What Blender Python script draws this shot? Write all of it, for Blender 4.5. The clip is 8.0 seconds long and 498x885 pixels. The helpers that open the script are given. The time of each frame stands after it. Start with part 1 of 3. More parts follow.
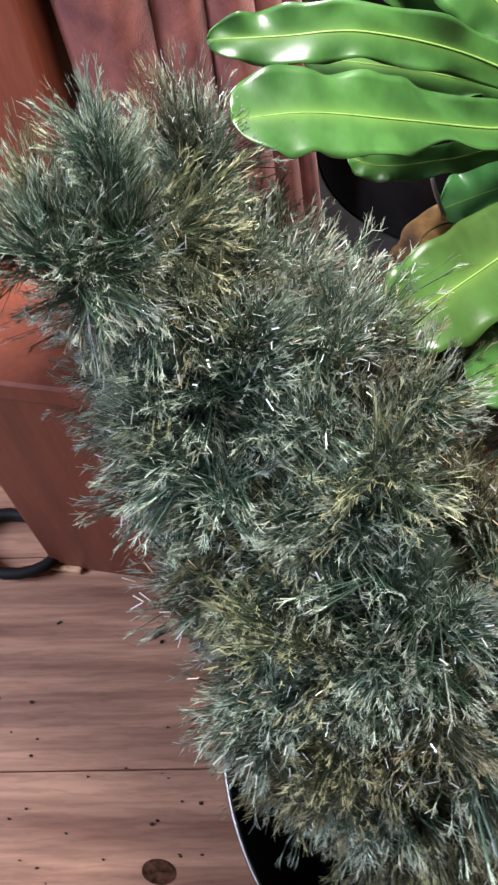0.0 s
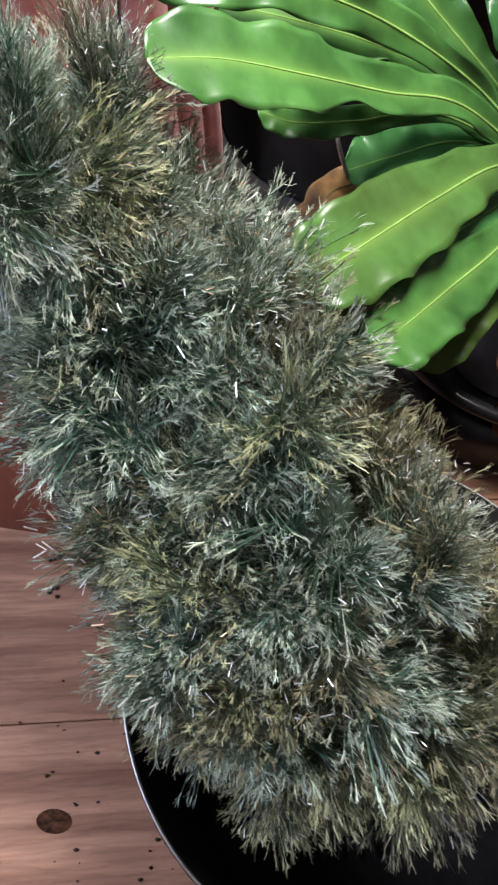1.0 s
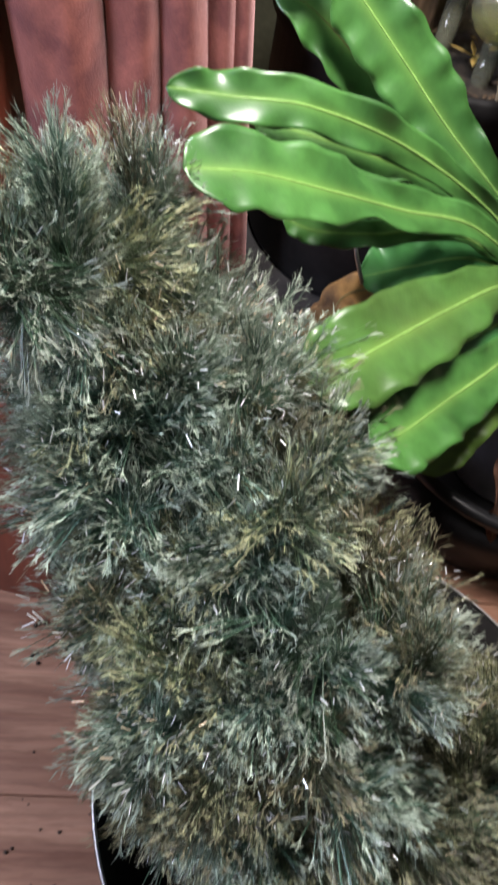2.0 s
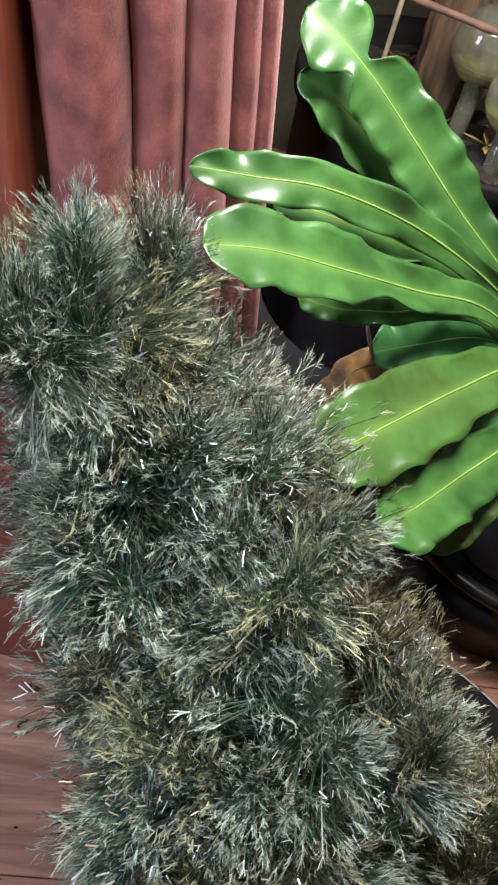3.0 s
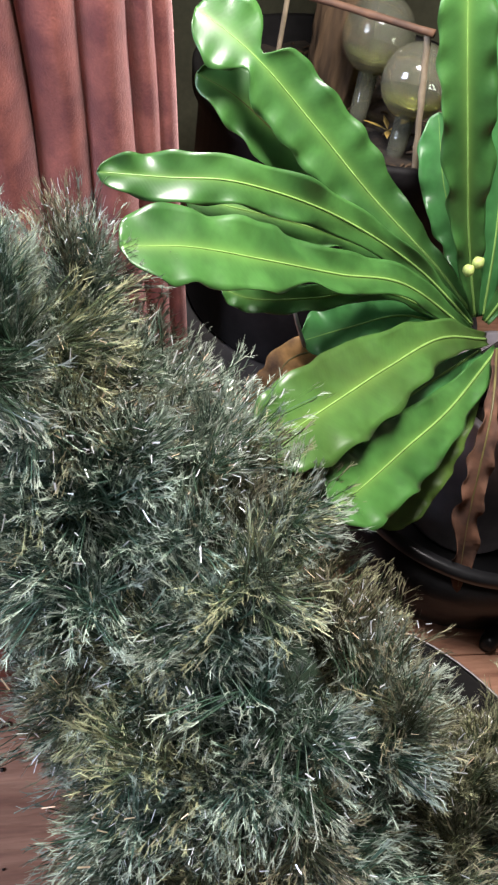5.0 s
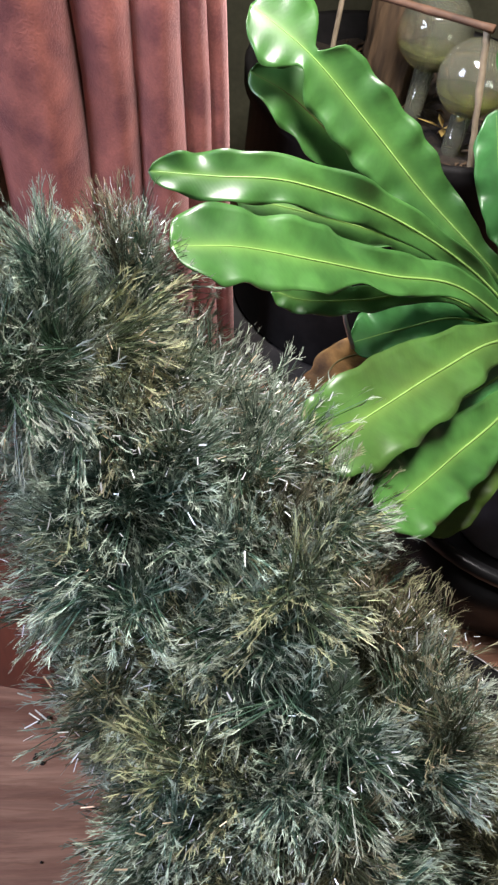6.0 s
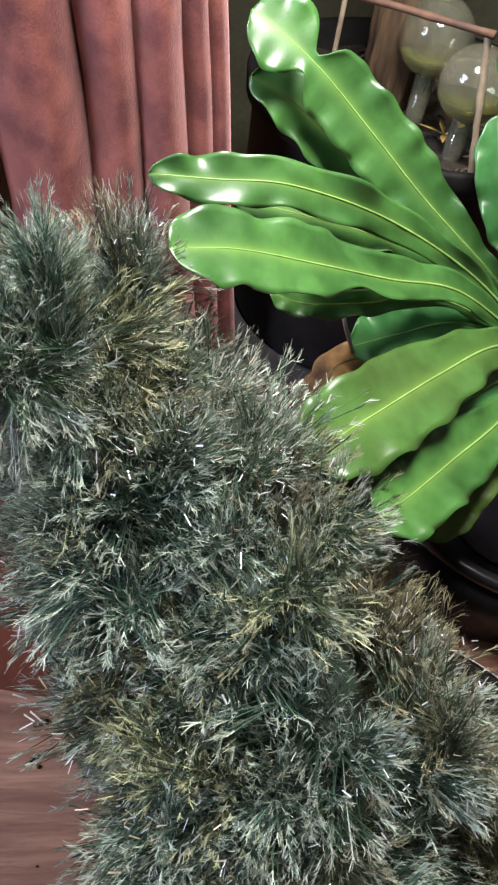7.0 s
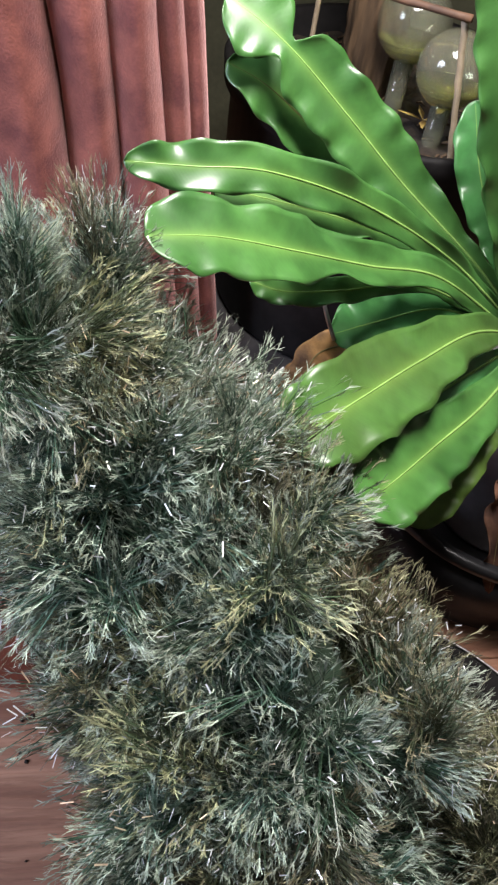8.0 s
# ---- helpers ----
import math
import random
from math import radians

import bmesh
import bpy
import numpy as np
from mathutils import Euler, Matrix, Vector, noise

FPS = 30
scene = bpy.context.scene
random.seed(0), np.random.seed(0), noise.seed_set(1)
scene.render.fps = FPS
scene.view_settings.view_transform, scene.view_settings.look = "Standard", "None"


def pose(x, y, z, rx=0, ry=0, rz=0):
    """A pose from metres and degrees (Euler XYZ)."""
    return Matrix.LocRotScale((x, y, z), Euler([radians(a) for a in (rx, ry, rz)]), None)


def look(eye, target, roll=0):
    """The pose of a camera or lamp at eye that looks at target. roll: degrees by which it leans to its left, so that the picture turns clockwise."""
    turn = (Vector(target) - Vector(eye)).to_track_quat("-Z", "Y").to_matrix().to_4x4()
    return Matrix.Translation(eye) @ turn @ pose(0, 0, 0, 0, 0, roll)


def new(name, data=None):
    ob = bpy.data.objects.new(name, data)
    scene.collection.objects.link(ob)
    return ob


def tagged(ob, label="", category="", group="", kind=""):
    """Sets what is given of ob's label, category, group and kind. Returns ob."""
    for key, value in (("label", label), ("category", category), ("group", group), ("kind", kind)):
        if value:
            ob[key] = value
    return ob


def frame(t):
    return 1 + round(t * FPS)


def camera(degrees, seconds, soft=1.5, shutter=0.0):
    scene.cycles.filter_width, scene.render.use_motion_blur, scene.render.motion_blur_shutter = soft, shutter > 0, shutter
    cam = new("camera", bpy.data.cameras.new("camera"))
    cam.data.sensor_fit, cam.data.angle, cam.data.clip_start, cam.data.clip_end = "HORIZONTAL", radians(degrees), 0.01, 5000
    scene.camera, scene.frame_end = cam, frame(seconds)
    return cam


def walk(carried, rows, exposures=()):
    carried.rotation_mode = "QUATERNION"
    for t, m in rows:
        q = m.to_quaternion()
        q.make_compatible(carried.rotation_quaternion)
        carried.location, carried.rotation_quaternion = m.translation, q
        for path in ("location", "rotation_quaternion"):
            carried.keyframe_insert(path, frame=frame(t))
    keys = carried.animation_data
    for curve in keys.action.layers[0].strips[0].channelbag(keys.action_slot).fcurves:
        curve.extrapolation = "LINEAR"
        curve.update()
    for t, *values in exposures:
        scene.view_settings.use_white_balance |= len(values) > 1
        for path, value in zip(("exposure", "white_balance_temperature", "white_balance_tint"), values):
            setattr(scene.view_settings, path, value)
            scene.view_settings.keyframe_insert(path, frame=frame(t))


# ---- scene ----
cam = camera(38.0, 8.0, soft=2.3, shutter=0.5)
PATH = [
    (0, (0.0144, 0.0034, 0.6745), (-0.1084, 0.5227, -0.1712), -4.19),
    (0.5, (-0.0004, 0.0085, 0.6730), (-0.0453, 0.5153, -0.1879), 5.51),
    (1, (0.0054, -0.0074, 0.6735), (0.0405, 0.4914, -0.1925), 11.75),
    (1.5, (-0.0032, -0.0110, 0.6771), (0.0320, 0.5123, -0.1743), 14.24),
    (2, (0.0018, -0.0055, 0.6889), (0.0196, 0.5765, -0.1241), 15.16),
    (2.2, (-0.0025, -0.0025, 0.6862), (-0.0003, 0.6089, -0.1050), 14.96),
    (3.3, (-0.0027, 0.0024, 0.6910), (-0.0056, 0.6504, -0.0707), 16.16),
    (3.5, (0.0008, -0.0002, 0.6910), (0.0049, 0.6505, -0.0683), 16.47),
    (4, (-0.0061, -0.0015, 0.6862), (0.0134, 0.6468, -0.0750), 16.78),
    (4.2, (0.0002, -0.0023, 0.6853), (0.0355, 0.6486, -0.0730), 15.76),
    (5.3, (0.0007, -0.0041, 0.6828), (0.0624, 0.6626, -0.0599), 12.71),
    (5.5, (-0.0033, -0.0006, 0.6799), (0.0395, 0.6606, -0.0691), 12.20),
    (6, (-0.0021, 0.0013, 0.6810), (0.0029, 0.6594, -0.0719), 10.52),
    (6.5, (0.0000, 0.0000, 0.6800), (-0.0000, 0.6640, -0.0677), 10.47),
    (7, (0.0011, 0.0002, 0.6793), (0.0013, 0.6642, -0.0684), 10.51),
    (7.5, (0.0022, 0.0008, 0.6770), (0.0120, 0.6600, -0.0749), 10.62),
    (8, (0.0049, 0.0009, 0.6767), (0.0248, 0.6588, -0.0761), 10.82),
]
walk(cam, [(t, look(eye, target, roll)) for t, eye, target, roll in PATH])

# ---------------------------------------------------------------- light
world = bpy.data.worlds.new("room_dusk")
scene.world = world
world.use_nodes = True
world.node_tree.nodes["Background"].inputs["Color"].default_value = (0.35, 0.45, 0.6, 1)
world.node_tree.nodes["Background"].inputs["Strength"].default_value = 0.05
scene.view_settings.exposure = 0.0


def area(name, eye, target, size, power, color):
    data = bpy.data.lights.new(name, "AREA")
    data.shape, data.size, data.energy, data.color = "DISK", size, power, color
    ob = new(name, data)
    ob.matrix_world = look(eye, target)
    return ob


# Added warm source low over the plants, out of view.
area("added_key_light", (0.06, 0.46, 0.98), (0.02, 0.45, 0.3), 0.30, 14.5, (1.0, 0.95, 0.93))
area("window_light", (-1.46, -0.30, 1.12), (-0.1, 0.45, 0.3), 0.8, 45, (0.70, 0.77, 1.0))


# ---------------------------------------------------------------- materials
def material(name, base, rough=0.6, metal=0.0, spread=0.15, scale=30.0, stretch=(1, 1, 1), bump=0.2,
             fine=250.0, second=None, per_object=0.0, per_island=0.0, hue=0.0, spec=0.5, coat=0.0, transmission=0.0):
    """A node material: two scales of colour variation and a bump from the finer one."""
    m = bpy.data.materials.new(name)
    m.use_nodes = True
    nt, b = m.node_tree, m.node_tree.nodes["Principled BSDF"]
    N, L = nt.nodes.new, nt.links.new
    co, mp = N("ShaderNodeTexCoord"), N("ShaderNodeMapping")
    mp.inputs["Scale"].default_value = stretch
    L(co.outputs["Object"], mp.inputs["Vector"])
    big, small = N("ShaderNodeTexNoise"), N("ShaderNodeTexNoise")
    big.inputs["Scale"].default_value, small.inputs["Scale"].default_value = scale, fine
    big.inputs["Detail"].default_value, small.inputs["Detail"].default_value = 5, 4
    for n in (big, small):
        L(mp.outputs["Vector"], n.inputs["Vector"])
    dark = [c * (1 - spread) for c in base[:3]]
    lite = second or [min(1, c * (1 + spread)) for c in base[:3]]
    ramp = N("ShaderNodeValToRGB")
    ramp.color_ramp.elements[0].position, ramp.color_ramp.elements[1].position = 0.35, 0.65
    ramp.color_ramp.elements[0].color, ramp.color_ramp.elements[1].color = (*dark, 1), (*lite, 1)
    L(big.outputs["Fac"], ramp.inputs["Fac"])
    mix = N("ShaderNodeMix")
    mix.data_type, mix.blend_type = "RGBA", "OVERLAY"
    mix.inputs["Factor"].default_value = 0.35
    L(ramp.outputs["Color"], mix.inputs["A"])
    L(small.outputs["Fac"], mix.inputs["B"])
    out = mix.outputs["Result"]
    for on, src in ((per_object, "ShaderNodeObjectInfo"), (per_island, "ShaderNodeNewGeometry")):
        if on:
            info, hsv, rng = N(src), N("ShaderNodeHueSaturation"), N("ShaderNodeMapRange")
            L(info.outputs["Random" if src.endswith("Info") else "Random Per Island"], rng.inputs["Value"])
            rng.inputs["To Min"].default_value, rng.inputs["To Max"].default_value = 1 - on, 1 + on
            L(rng.outputs["Result"], hsv.inputs["Value"])
            if on > 0.25 and hue:
                hr = N("ShaderNodeMapRange")
                L(rng.outputs["Result"], hr.inputs["Value"])
                hr.inputs["From Min"].default_value, hr.inputs["From Max"].default_value = 1 - on, 1 + on
                hr.inputs["To Min"].default_value, hr.inputs["To Max"].default_value = 0.5 - hue, 0.5 + hue
                L(hr.outputs["Result"], hsv.inputs["Hue"])
            L(out, hsv.inputs["Color"])
            out = hsv.outputs["Color"]
    L(out, b.inputs["Base Color"])
    b.inputs["Roughness"].default_value, b.inputs["Metallic"].default_value = rough, metal
    b.inputs["Specular IOR Level"].default_value = spec
    b.inputs["Coat Weight"].default_value = coat
    b.inputs["Transmission Weight"].default_value = transmission
    if bump:
        bp = N("ShaderNodeBump")
        bp.inputs["Strength"].default_value, bp.inputs["Distance"].default_value = bump, 0.001
        L(small.outputs["Fac"], bp.inputs["Height"])
        L(bp.outputs["Normal"], b.inputs["Normal"])
    return m


PLANK = material("worn_floorboards", (0.30, 0.128, 0.076), 0.55, spread=0.25, scale=9, stretch=(0.3, 4, 4), bump=0.5,
                 fine=60, per_object=0.12, second=(0.54, 0.29, 0.185))


def add_grain(m):
    """Long wavering growth lines along the boards, dark and pale."""
    nt, b = m.node_tree, m.node_tree.nodes["Principled BSDF"]
    N, L = nt.nodes.new, nt.links.new
    co, mp, wave, ramp, mix, bump = (N("ShaderNodeTexCoord"), N("ShaderNodeMapping"), N("ShaderNodeTexWave"), N("ShaderNodeValToRGB"),
                                     N("ShaderNodeMix"), N("ShaderNodeBump"))
    mp.inputs["Scale"].default_value = (0.16, 1, 1)
    wave.wave_type, wave.bands_direction = "BANDS", "Y"
    for key, value in (("Scale", 34), ("Distortion", 11), ("Detail", 5), ("Detail Scale", 2.2), ("Detail Roughness", 0.65)):
        wave.inputs[key].default_value = value
    ramp.color_ramp.elements[0].position, ramp.color_ramp.elements[1].position = 0.05, 0.55
    ramp.color_ramp.elements[0].color, ramp.color_ramp.elements[1].color = (0.62, 0.55, 0.50, 1), (1, 1, 1, 1)
    mix.data_type, mix.blend_type = "RGBA", "MULTIPLY"
    mix.inputs["Factor"].default_value = 0.4
    L(co.outputs["Object"], mp.inputs["Vector"])
    L(mp.outputs["Vector"], wave.inputs["Vector"])
    L(wave.outputs["Fac"], ramp.inputs["Fac"])
    L(b.inputs["Base Color"].links[0].from_socket, mix.inputs["A"])
    L(ramp.outputs["Color"], mix.inputs["B"])
    L(mix.outputs["Result"], b.inputs["Base Color"])
    bump.inputs["Strength"].default_value, bump.inputs["Distance"].default_value = 0.25, 0.0006
    L(wave.outputs["Fac"], bump.inputs["Height"])
    L(b.inputs["Normal"].links[0].from_socket, bump.inputs["Normal"])
    L(bump.outputs["Normal"], b.inputs["Normal"])


add_grain(PLANK)
# Knot wood, darkened to include the shade inside its hollow.
KNOTWOOD = material("knot_wood_and_shade", (0.055, 0.024, 0.014), 0.9, spread=0.7, scale=120, fine=400, bump=0.5, spec=0.1)
DIRT = material("floor_grit", (0.03, 0.02, 0.015), 0.9, spread=0.4)
REDWOOD = material("red_varnished_wood", (0.17, 0.045, 0.025), 0.42, spread=0.2, scale=8, stretch=(4, 4, 0.5), fine=60, bump=0.15)
RAWWOOD = material("chipped_wood", (0.62, 0.35, 0.2), 0.7, fine=120)
VELVET = material("mauve_plush", (0.125, 0.040, 0.040), 0.95, spread=0.2, scale=30, fine=420, bump=0.7, second=(0.215, 0.074, 0.060), spec=0.15)
vb = VELVET.node_tree.nodes["Principled BSDF"]
vb.inputs["Sheen Weight"].default_value, vb.inputs["Sheen Roughness"].default_value = 0.8, 0.45
vb.inputs["Sheen Tint"].default_value = (0.85, 0.50, 0.48, 1)
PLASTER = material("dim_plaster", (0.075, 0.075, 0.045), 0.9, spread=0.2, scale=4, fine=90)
CEILING = material("ceiling_paint", (0.6, 0.57, 0.5), 0.9, spread=0.05, scale=3)
BLACK = material("black_plastic", (0.012, 0.012, 0.013), 0.28, spread=0.2, fine=160, bump=0.06, spec=0.25)
MATBLACK = material("black_pot_plastic", (0.010, 0.009, 0.009), 0.6, spread=0.3, fine=120, bump=0.15, spec=0.2)
# Dark grey that stands for shade on the floor below the fronds.
FLOORSHADE = material("shaded_floor_grey", (0.045, 0.042, 0.044), 0.6, spread=0.2, scale=20, fine=120, bump=0.1)
STEEL = material("brushed_steel", (0.33, 0.32, 0.31), 0.40, 1.0, spread=0.08, fine=300, bump=0.05)
WHITEPOT = material("pale_glazed_pot", (0.42, 0.38, 0.40), 0.35, spread=0.15, scale=12, fine=60, bump=0.1)
SOIL = material("potting_soil", (0.020, 0.014, 0.009), 0.95, spread=0.6, scale=60, fine=220, bump=1.0, second=(0.038, 0.026, 0.015))
BARK = material("rough_bark", (0.058, 0.032, 0.015), 0.9, spread=0.5, scale=22, stretch=(3, 3, 0.4), fine=60, bump=1.0, second=(0.115, 0.070, 0.036))
TWIG = material("dry_twig", (0.085, 0.042, 0.022), 0.7, spread=0.3, fine=120, bump=0.4)
CANE = material("bamboo_cane", (0.34, 0.27, 0.18), 0.55, spread=0.2, fine=150)
LEAF = material("glossy_frond", (0.034, 0.118, 0.024), 0.42, spread=0.22, scale=14, fine=110, bump=0.12, per_object=0.12, second=(0.056, 0.165, 0.034), coat=0.65)
LEAFDARK = material("shaded_old_frond", (0.045, 0.16, 0.045), 0.34, spread=0.22, scale=14, fine=110, bump=0.12, per_object=0.1, coat=0.2)
LEAFMATURE = material("mature_frond", (0.058, 0.108, 0.022), 0.36, spread=0.3, scale=11, fine=110, bump=0.12, second=(0.060, 0.150, 0.030), coat=0.6)
LEAFOLIVE = material("olive_frond_back", (0.11, 0.20, 0.035), 0.5, spread=0.2, scale=14, fine=110, bump=0.12)


def add_veins(m, pale, glow=0.55):
    """A paler band along the midrib and fine slanting side veins, laid out along the blade."""
    nt, b = m.node_tree, m.node_tree.nodes["Principled BSDF"]
    N, L = nt.nodes.new, nt.links.new
    uv, sep = N("ShaderNodeUVMap"), N("ShaderNodeSeparateXYZ")
    L(uv.outputs["UV"], sep.inputs["Vector"])

    def calc(op, a, v):
        n = N("ShaderNodeMath")
        n.operation = op
        for s, x in zip(n.inputs, (a, v)):
            if isinstance(x, (int, float)):
                s.default_value = x
            elif x is not None:
                L(x, s)
        return n.outputs[0]

    off = calc("MULTIPLY", calc("ABSOLUTE", calc("SUBTRACT", sep.outputs["Y"], 0.5), None), 2.0)
    band = calc("MULTIPLY", calc("POWER", calc("SUBTRACT", 1.0, off), 7.0), glow)
    phase = calc("ADD", calc("MULTIPLY", sep.outputs["X"], 520.0), calc("MULTIPLY", off, 26.0))
    vein = calc("MULTIPLY", calc("ADD", calc("SINE", phase, None), 1.0), 0.5)
    mix = N("ShaderNodeMix")
    mix.data_type = "RGBA"
    mix.inputs["B"].default_value = (*pale, 1)
    old = b.inputs["Base Color"].links[0].from_socket
    L(old, mix.inputs["A"])
    L(calc("ADD", band, calc("MULTIPLY", vein, 0.012)), mix.inputs["Factor"])
    L(mix.outputs["Result"], b.inputs["Base Color"])
    bump = N("ShaderNodeBump")
    bump.inputs["Strength"].default_value, bump.inputs["Distance"].default_value = 0.03, 0.0005
    L(vein, bump.inputs["Height"])
    L(b.inputs["Normal"].links[0].from_socket, bump.inputs["Normal"])
    L(bump.outputs["Normal"], b.inputs["Normal"])
    b.inputs["Coat Roughness"].default_value = 0.34


add_veins(LEAF, (0.20, 0.36, 0.07), 0.5)
add_veins(LEAFMATURE, (0.20, 0.32, 0.06), 0.5)
add_veins(LEAFDARK, (0.10, 0.26, 0.08), 0.35)
add_veins(LEAFOLIVE, (0.20, 0.28, 0.06), 0.35)
RIB = material("frond_midrib", (0.21, 0.36, 0.09), 0.4, spread=0.15, fine=110, bump=0.05)
RIBDARK = material("brown_midrib", (0.12, 0.10, 0.035), 0.45, spread=0.3, fine=110, bump=0.05)
DRYLEAF = material("withered_frond", (0.13, 0.060, 0.025), 0.7, spread=0.5, scale=40, fine=140, bump=0.8, second=(0.30, 0.16, 0.05))
DEADLEAF = material("dead_frond", (0.085, 0.036, 0.022), 0.85, spread=0.5, scale=40, fine=140, bump=0.8, second=(0.15, 0.068, 0.038))
YELLOWLEAF = material("fallen_yellow_leaf", (0.55, 0.36, 0.09), 0.6, spread=0.3, fine=110)
BUD = material("new_frond_bud", (0.35, 0.42, 0.12), 0.6, spread=0.25, fine=200)
NEEDLE = material("tinsel_needle_green", (0.040, 0.086, 0.058), 0.36, spread=0.35, scale=25, fine=300, bump=0.0, per_object=0.30, per_island=0.45, hue=0.03, second=(0.082, 0.150, 0.092))
# Olive strands: really browner, and darkened further to paint in shade.
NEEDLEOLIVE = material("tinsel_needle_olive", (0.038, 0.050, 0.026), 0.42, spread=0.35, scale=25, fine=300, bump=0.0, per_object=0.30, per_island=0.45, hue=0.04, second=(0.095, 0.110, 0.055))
TIP = material("frayed_pale_tip", (0.325, 0.375, 0.30), 0.5, spread=0.3, scale=25, fine=300, bump=0.0, per_object=0.28, per_island=0.45, hue=0.03)
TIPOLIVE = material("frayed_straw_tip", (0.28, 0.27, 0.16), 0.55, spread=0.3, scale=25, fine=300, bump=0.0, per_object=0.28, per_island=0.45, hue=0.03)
# Foil strips; the near-white, half-metal colour paints their glint at any angle.
GLINT = material("silver_strip_glint", (0.90, 0.92, 1.0), 0.30, 0.55, spread=0.1, scale=200, bump=0.0, per_island=0.25)
COPPER = material("copper_strip_glint", (0.95, 0.72, 0.52), 0.30, 0.55, spread=0.1, scale=200, bump=0.0, per_island=0.25)
# Dark green of the garland's inside, standing for shade in its gaps.
FILLER = material("dark_garland_filler", (0.03, 0.05, 0.03), 0.6, fine=200)
GLOBE = material("amber_watering_glass", (0.90, 0.92, 0.66), 0.08, spread=0.12, scale=40, fine=120, bump=0.2, transmission=0.93, coat=1.0)
GLOBE.node_tree.nodes["Principled BSDF"].inputs["IOR"].default_value = 1.14
# Finishes for the added lamp, which stays out of view.
SHADE = material("lamp_metal", (0.7, 0.7, 0.68), 0.4, 0.0)
GLOW = bpy.data.materials.new("lamp_diffuser")
GLOW.use_nodes = True
GLOW.node_tree.nodes["Principled BSDF"].inputs["Emission Color"].default_value = (1, 0.93, 0.82, 1)
GLOW.node_tree.nodes["Principled BSDF"].inputs["Emission Strength"].default_value = 4


# ---------------------------------------------------------------- helpers
def part(name, bm, mats, parent=None, label="", smooth=True, at=None):
    """Links a bmesh as one mesh object under a thing or a part."""
    me = bpy.data.meshes.new(name)
    bm.to_mesh(me)
    bm.free()
    for m in mats if isinstance(mats, (list, tuple)) else [mats]:
        me.materials.append(m)
    if smooth:
        me.polygons.foreach_set("use_smooth", [True] * len(me.polygons))
    ob = new(name, me)
    ob.parent = parent
    if at:
        ob.location = at
    if label:
        tagged(ob, label)
    return ob


def thing(name, at, label, category, group="", kind=""):
    ob = new(name)
    ob.location = at
    ob.empty_display_size = 0.05
    return tagged(ob, label, category, group, kind)


def box(bm, lo, hi, bevel=0.0):
    made = bmesh.ops.create_cube(bm, size=1.0)["verts"]
    size = [h - l for l, h in zip(lo, hi)]
    for v in made:
        v.co = Vector([l + (c + 0.5) * s for l, c, s in zip(lo, v.co, size)])
    if bevel:
        edges = {e for v in made for e in v.link_edges}
        bmesh.ops.bevel(bm, geom=list(edges), offset=bevel, segments=2, profile=0.5, affect="EDGES")
    return bm


def smooth_path(points, n):
    """Points spread evenly by parameter on a Catmull-Rom curve."""
    p = [Vector(q[:3]) for q in points]
    p = [2 * p[0] - p[1]] + p + [2 * p[-1] - p[-2]]
    out, spans = [], len(p) - 3
    for k in range(n):
        u = k / (n - 1) * spans
        i = min(int(u), spans - 1)
        u -= i
        a, b, c, d = p[i:i + 4]
        out.append(0.5 * (2 * b + (c - a) * u + (2 * a - 5 * b + 4 * c - d) * u * u + (3 * b - a - 3 * c + d) * u ** 3))
    return out


def tube(bm, path, radii, sides=8, wobble=0.0):
    """A closed tube along a path, one radius a point."""
    rings, up = [], Vector((0.13, 0.31, 0.94))
    for i, c in enumerate(path):
        d = (path[min(i + 1, len(path) - 1)] - path[max(i - 1, 0)]).normalized()
        a = d.cross(up)
        a = (a if a.length > 1e-3 else d.cross(Vector((1, 0, 0)))).normalized()
        b = d.cross(a)
        rings.append([bm.verts.new(c + (a * math.cos(t) + b * math.sin(t)) * radii[i]
                                   * (1 + wobble * noise.noise(c * 60 + Vector((math.cos(t), math.sin(t), 0)) * 2)))
                      for t in (2 * math.pi * k / sides for k in range(sides))])
    for r, s in zip(rings, rings[1:]):
        for k in range(sides):
            bm.faces.new((r[k], r[(k + 1) % sides], s[(k + 1) % sides], s[k]))
    bm.faces.new(rings[0][::-1])
    bm.faces.new(rings[-1])
    return bm


def lathe(bm, profile, sides=64):
    """Turns a profile of (radius, height) about z."""
    rings = [[bm.verts.new((r * math.cos(t), r * math.sin(t), z)) for t in (2 * math.pi * k / sides for k in range(sides))]
             for r, z in profile]
    for r, s in zip(rings, rings[1:]):
        for k in range(sides):
            bm.faces.new((r[k], r[(k + 1) % sides], s[(k + 1) % sides], s[k]))
    return bm


# ---------------------------------------------------------------- room
X0, X1, Y0, Y1, TOP = -1.5, 1.5, -1.2, 1.30, 2.4
floor = part("floor", box(bmesh.new(), (X0 - 0.1, Y0 - 0.1, -0.08), (X1 + 0.1, Y1 + 0.1, -0.012)), DIRT, smooth=False)
tagged(floor, "worn reddish-brown wooden floor of wide boards", "floor", kind="structure")
for name, lo, hi in (("wall_north", (X0, Y1, 0), (X1, Y1 + 0.1, TOP)), ("wall_south", (X0, Y0 - 0.1, 0), (X1, Y0, TOP)),
                     ("wall_east", (X1, Y0 - 0.1, 0), (X1 + 0.1, Y1 + 0.1, TOP))):
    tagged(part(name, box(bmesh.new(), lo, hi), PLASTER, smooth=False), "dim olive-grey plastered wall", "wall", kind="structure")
bm = bmesh.new()
box(bm, (X0 - 0.1, Y0 - 0.1, 0), (X0, -0.80, TOP))
box(bm, (X0 - 0.1, 0.20, 0), (X0, Y1 + 0.1, TOP))
